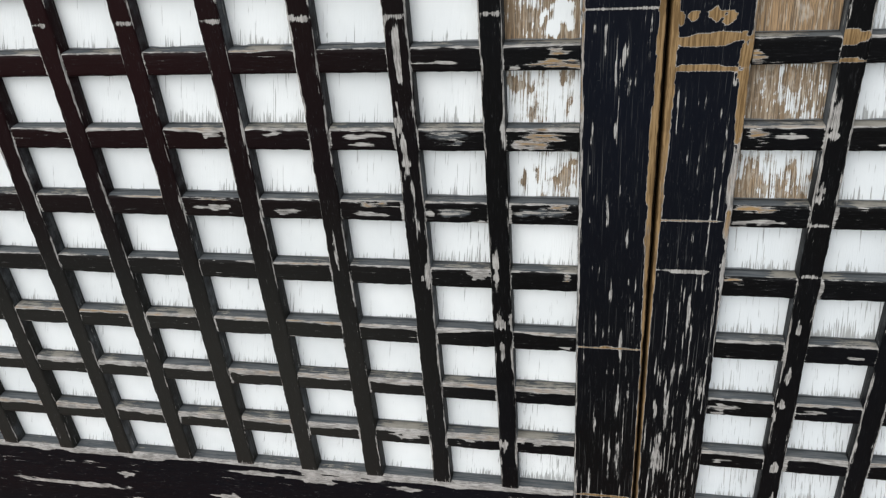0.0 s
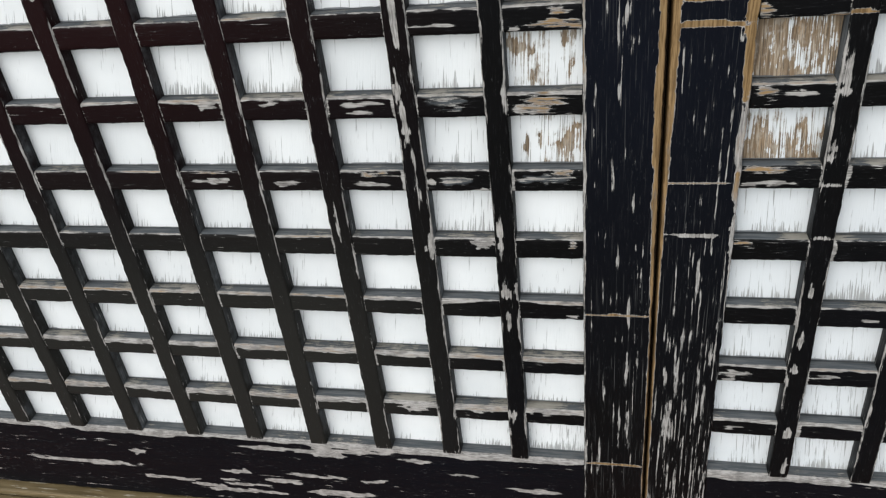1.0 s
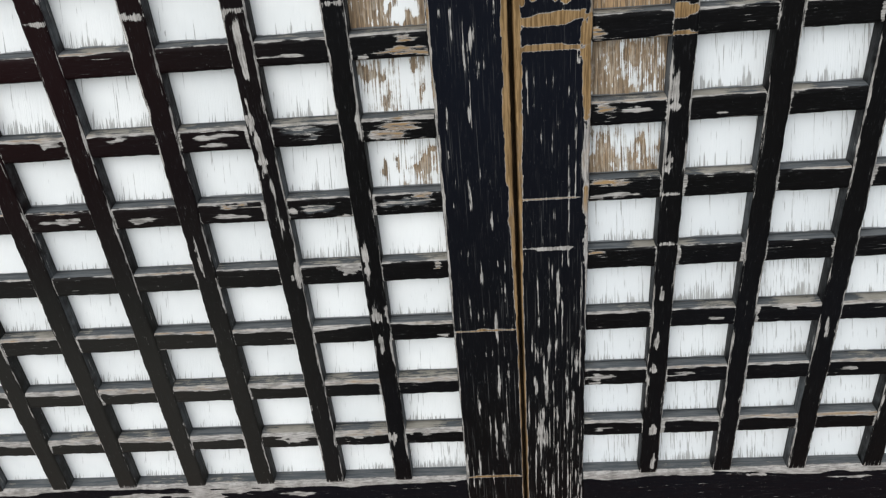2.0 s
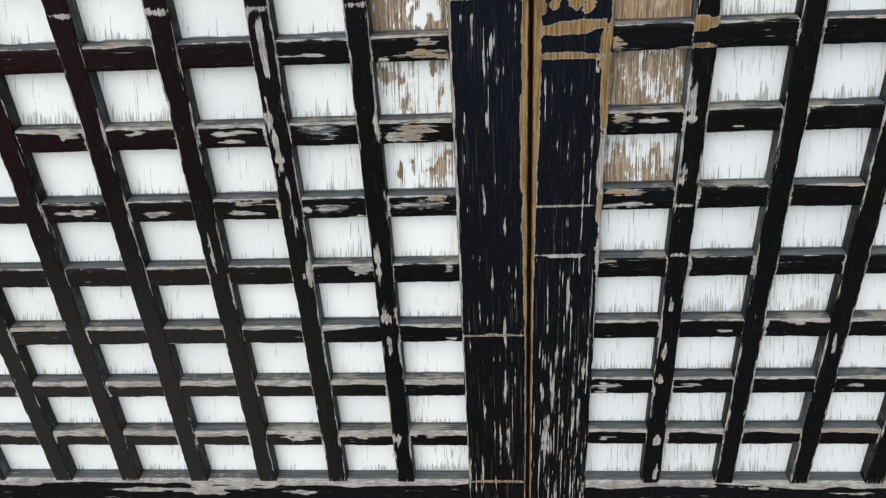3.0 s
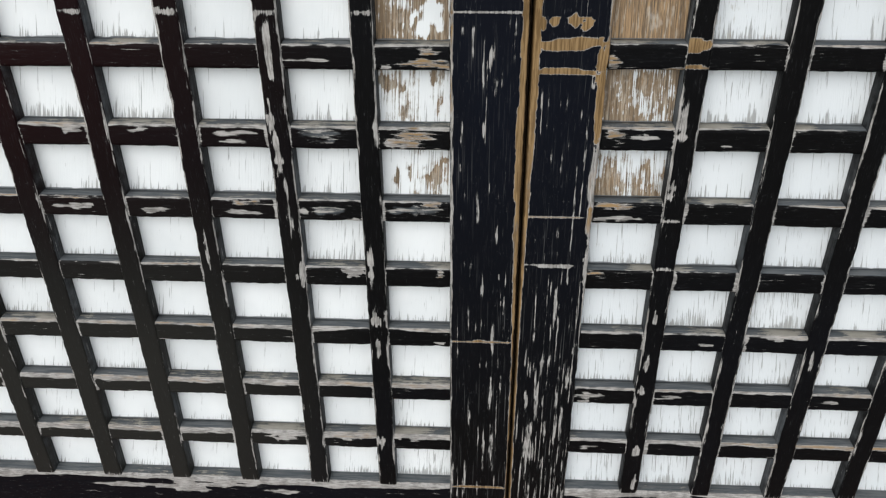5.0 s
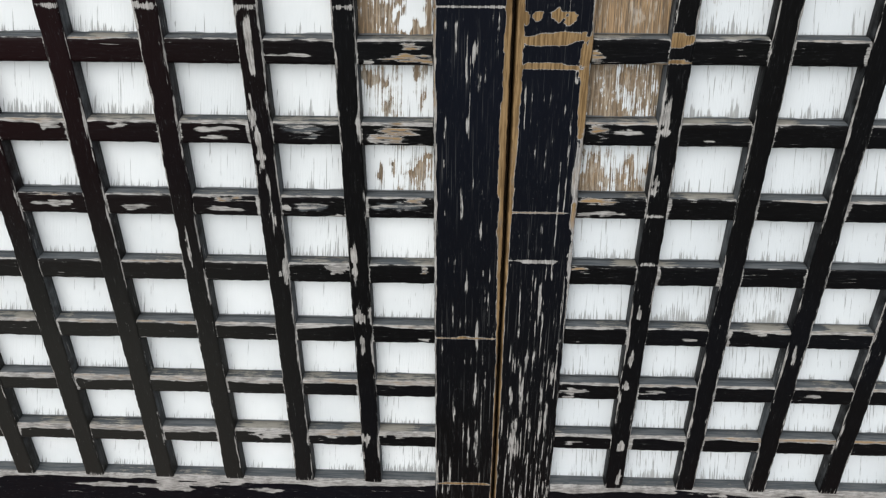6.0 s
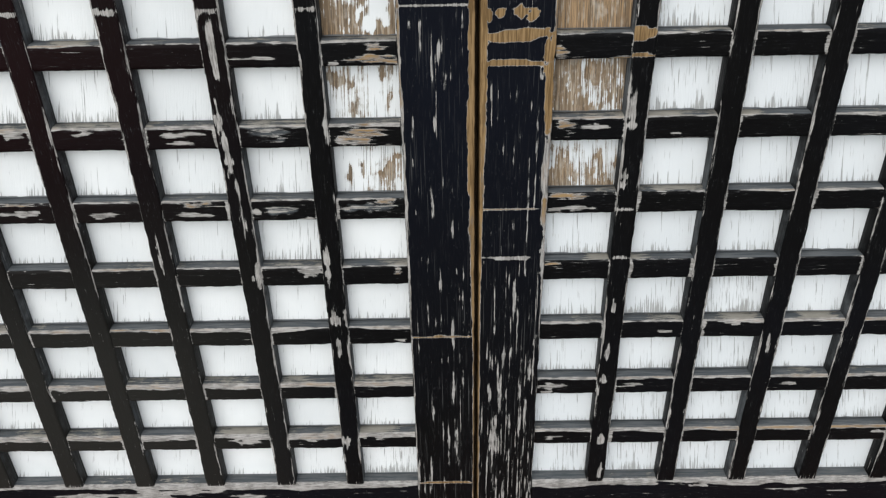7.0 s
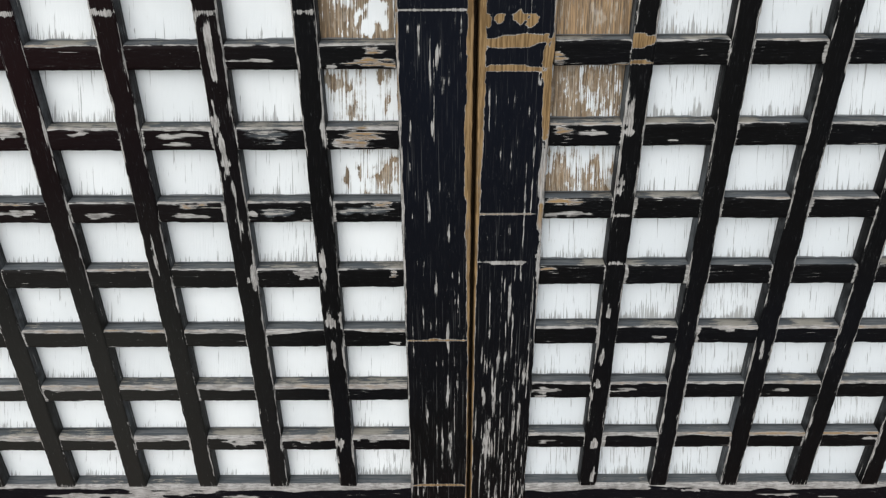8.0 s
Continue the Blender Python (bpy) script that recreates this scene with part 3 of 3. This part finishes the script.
def board(name, x0, x1, z0, z1, near, z_first, bare_marks, kept_marks, grey_marks, seed, bar_x, peeled, age):
    """The white boards behind a leaf, worn at the foot of each opening."""
    xs = steps(x0, x1, near[0], near[1], 0.0030)
    zs = steps(z0, z1, 0.58, 1.24, 0.0022)
    X, Z = np.meshgrid(xs, zs)
    row = np.floor((Z - z_first) / PITCH_Z)
    up = (Z - z_first - CROSS) - row * PITCH_Z
    up = np.where(Z < z_first, Z - RAIL_TOP, up)
    col = np.floor((X - bar_x) / PITCH_X)
    luck = field(row * 3.0 + 0.5, col * 3.0 + 0.5, seed + 7)
    height = 0.006 + 0.030 * luck * field(X * 70, row * 5.5, seed)
    foot = np.clip(1 - up / height, 0, 1)
    soft = field(X * 25, Z * 8, seed + 2)
    brim = 0.0002 + 0.0018 * np.clip(field(X * 60, row * 3.5, seed + 5) * 0.6 + field(X * 210, row * 3.5, seed + 6) * 0.4 - 0.28, 0, 1)
    seam = np.clip((brim - up) / 0.0012 + 0.5, 0, 1)
    wear = age + 0.22 * luck * soft + 0.44 * foot * (0.15 + 1.1 * luck * field(X * 90, row * 7.5, seed + 8))
    wear = np.maximum(wear, 0.52 * spots(X, Z, grey_marks, 1.3))
    bare = 0.68 * spots(X, Z, bare_marks, 1.0)
    across, over = (X - bar_x) / PITCH_X - col - 0.6, up / (PITCH_Z - CROSS) - 0.5
    for r, c, level, tilt, lean in peeled:
        here = level + tilt * across + lean * over + 0.25 * (field(X * 50, Z * 25, seed + 4) - 0.5)
        bare = np.where((row == r) & (col == c), np.maximum(bare, here), bare)
    bare = bare * (1 - 0.8 * spots(X, Z, kept_marks, 0.6))
    wear = np.maximum(wear, 0.55 * np.clip(bare * 2, 0, 1))
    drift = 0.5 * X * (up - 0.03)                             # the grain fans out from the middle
    Y = BOARD_Y + 0.0004 * (field(X * 60, Z * 4, seed + 3) - 0.5)
    k, m = len(xs), len(zs)
    i, j = np.meshgrid(np.arange(m - 1), np.arange(k - 1), indexing="ij")
    p = i * k + j
    faces = np.stack((p, p + 1, p + k + 1, p + k), -1).reshape(-1, 4).tolist()
    verts = np.stack((X, Y, Z), -1).reshape(-1, 3).tolist()
    n = len(verts)                                            # the back and edges of the board
    verts += [(x0, BOARD_Y + 0.012, z0), (x1, BOARD_Y + 0.012, z0), (x1, BOARD_Y + 0.012, z1), (x0, BOARD_Y + 0.012, z1)]
    faces += [[n + 3, n + 2, n + 1, n], list(range(k))[::-1] + [n, n + 1],
              list(range((m - 1) * k, m * k)) + [n + 2, n + 3],
              [r * k for r in range(m)] + [n + 3, n], [r * k + k - 1 for r in range(m)][::-1] + [n + 1, n + 2]]
    pad = np.zeros(4)
    # shade of the east leaf, put evenly into its board colour; none on the west
    return mesh_of(name, verts, faces, WHITE, {"wear": np.append(wear.ravel(), pad), "bare": np.append(bare.ravel(), pad), "seam": np.append(seam.ravel(), pad), "drift": np.append(drift.ravel(), pad), "faded_shade": np.full(drift.size + 4, 0.0 if x0 < -0.5 else 0.6)})


# ---- the two leaves ----
def leaf(sign, label, edge_in, stile_out, bars, lift, near, marks, peeled, seed):
    """sign -1: the leaf that runs towards -x. edge_in: its meeting edge; bars: the sides of its upright bars."""
    door = thing("lattice_panel", label, "lattice door", "pair of lattice doors")
    v_pale, v_tan, h_pale, h_tan, h_raw, s_pale, s_tan, r_pale, b_bare, b_kept, b_grey = marks
    end = sign * LEAF
    z_first = 0.66 + lift                                     # underside of the lowest horizontal bar
    zs = steps(0.462, DOOR_TOP + 0.1, 0.45, 1.25, 0.0022)
    lo, hi = sorted((edge_in, stile_out))
    part("stile", timber("stile", "z", lo, hi, zs, 0.0, 0.045, seed, stile_wear(s_pale, s_tan, -sign, edge_in, 0.80 if sign < 0 else 0.88, 0.25 if sign < 0 else 2.2), 0.0010, 0.0014, 0.0012), door, "black lacquered stile with worn ochre meeting edge")
    lo, hi = sorted((end, end - sign * 0.07))
    part("stile", timber("stile", "z", lo, hi, steps(0.462, DOOR_TOP + 0.1, 0, 0, 1), 0.0, 0.045, seed + 1, upright_wear([], [], 0.3)), door)
    inner, outer = stile_out, end - sign * 0.07
    a, b = sorted((inner, outer))
    xs = steps(a, b, near[0], near[1], 0.0024)
    part("bottom_rail", timber("bottom_rail", "x", RAIL_LOW, RAIL_TOP, xs, 0.0008, 0.045, seed + 2, rail_wear(r_pale, RAIL_TOP), 0.0024, 0.003, 0.002), door, "black bottom rail with weathered grey top edge")
    part("top_rail", timber("top_rail", "x", DOOR_TOP, DOOR_TOP + 0.1, steps(a, b, 0, 0, 1), 0.0008, 0.045, seed + 3, level_wear([], [], 0, DOOR_TOP + 0.1, bars)), door)
    for i, (lo, hi) in enumerate(bars):
        if max(abs(lo), abs(hi)) > abs(outer) - 0.02:
            continue
        x = lo
        jit = 0.0012 * (field(i * 3.7, 0.5, seed + 30) - 0.5)
        seen = near[0] < x < near[1]
        zz = steps(RAIL_TOP - 0.002, DOOR_TOP + 0.002, 0.59, 1.24, 0.0024) if seen else steps(RAIL_TOP - 0.002, DOOR_TOP + 0.002, 0, 0, 1)
        mine_p = [s for s in v_pale if lo - 0.004 < s[0] < hi + 0.004]
        mine_t = [s for s in v_tan if lo - 0.004 < s[0] < hi + 0.004]
        part("vertical_bar", timber("vertical_bar", "z", lo + jit, hi + jit, zz, 0.0, BOARD_Y - 0.0006, seed + 40 + i, upright_wear(mine_p, mine_t, 0.70)), door)
    for j in range(ROWS_UP):
        z = z_first + j * PITCH_Z
        mine_p = [s for s in h_pale if z - 0.004 < s[1] < z + CROSS + 0.006]
        mine_t = [s for s in h_tan if z - 0.004 < s[1] < z + CROSS + 0.006]
        seen = z < 1.25
        band = (0.0078, 0.0062, 0.004, 0.002, 0.002, 0.003, 0.002)[j] if j < 7 else 0.002
        xx = xs if seen else steps(a, b, 0, 0, 1)
        part("horizontal_bar", timber("horizontal_bar", "x", z, z + CROSS, xx, 0.0016, BOARD_Y - 0.0012, seed + 70 + j, level_wear(mine_p, mine_t, band if sign < 0 else band * 0.55, z + CROSS, bars, [s for s in h_raw if z - 0.004 < s[1] < z + CROSS + 0.006]), corner=0.0026), door)
    part("backing_board", board("backing_board", a - 0.004, b + 0.004, RAIL_TOP - 0.02, DOOR_TOP + 0.02, near, z_first, b_bare, b_kept, b_grey, seed + 90, bars[0][0] if sign < 0 else bars[0][1], peeled, 0.235 if sign < 0 else 0.29), door, "white painted backing boards, cracked along the grain")
    if sign < 0:                                              # strip added behind the gap between the leaves, to block light and keep it dark
        part("gap_blocker", box("gap_blocker", (-0.035, 0.0462, 0.462), (0.03, 0.062, DOOR_TOP + 0.09), GAP_DARK, 0.002), door)
    return door


leaf(-1, "black lacquered lattice door with peeling paint over white boards", -0.0040, -0.0755, BARS_WEST, 0.0, (-1.06, 0.0),
     (LV_PALE, [], LH_PALE, LH_TAN, LH_RAW, LS_PALE, LS_LINES, LR_PALE, LB, LB_KEPT, LB_GREY), [(6, 0, 0.66, -0.1, 0.0), (5, 0, 0.36, 0.0, 0.1), (4, 0, 0.36, 0.1, 0.0)], 100)
leaf(1, "black lacquered lattice door with brown wood showing through near the stile", 0.0, 0.0695, BARS_EAST, 0.003, (0.0, 0.60),
     (RV_PALE, RV_TAN, RH_PALE, RH_TAN, [], RS_PALE, RS_TAN, RR_PALE, RB, [], RB_GREY), [(6, -1, 0.84, 0.0, 0.0), (5, -1, 0.53, -0.20, -0.05), (4, -1, 0.38, -0.20, -0.3), (6, 0, 0.18, 0.0, -0.2), (3, -1, 0.10, 0.0, 0.0)], 300)

# ---- the surround of the doors, and the ground ----
def fixture(name, label, category, lo, hi, material, bevel=0.004):
    return tagged(new(name, box(name, lo, hi, material, bevel)), label, category, "", "structure")


sill = thing("sill", "ochre painted stepped wooden sill under the doors", "sill", "", "structure")
part("upper_step", box("upper_step", (-1.274, -0.0125, 0.36), (1.274, 0.06, 0.459), OCHRE, 0.003), sill)
part("lower_step", box("lower_step", (-1.274, -0.0275, 0.34), (1.274, -0.0145, 0.451), OCHRE, 0.003), sill)
fixture("sill_beam", "vermilion painted beam below the sill", "beam", (-1.274, -0.10, 0.22), (1.274, -0.0290, 0.445), VERMILION)
fixture("wall_below", "white plaster wall below the sill", "wall", (-1.274, -0.012, 0.0), (1.274, 0.10, 0.358), PLASTER)
for sx, nm in ((-1, "door_post_west"), (1, "door_post_east")):
    a, b = sorted((sx * (LEAF + 0.004), sx * (LEAF + 0.158)))
    fixture(nm, "vermilion painted square post beside the doors", "post", (a, -0.06, 0.4595), (b, 0.11, DOOR_TOP + 0.102), VERMILION)
fixture("lintel", "vermilion painted lintel over the doors", "lintel", (-1.274, -0.06, DOOR_TOP + 0.104), (1.274, 0.11, DOOR_TOP + 0.25), VERMILION)
for sx, nm in ((-1, "wall_west"), (1, "wall_east")):
    a, b = sorted((sx * (LEAF + 0.16), sx * 3.2))
    fixture(nm, "white plaster wall beside the doors", "wall", (a, 0.0, 0.0), (b, 0.10, 2.6), PLASTER)
fixture("wall_above", "white plaster wall over the lintel", "wall", (-1.274, 0.0, DOOR_TOP + 0.252), (1.274, 0.10, 2.6), PLASTER)
fixture("ground", "grey stone paving in front of the doors", "ground", (-60, -60, -0.2), (60, 60, 0.0), STONE)
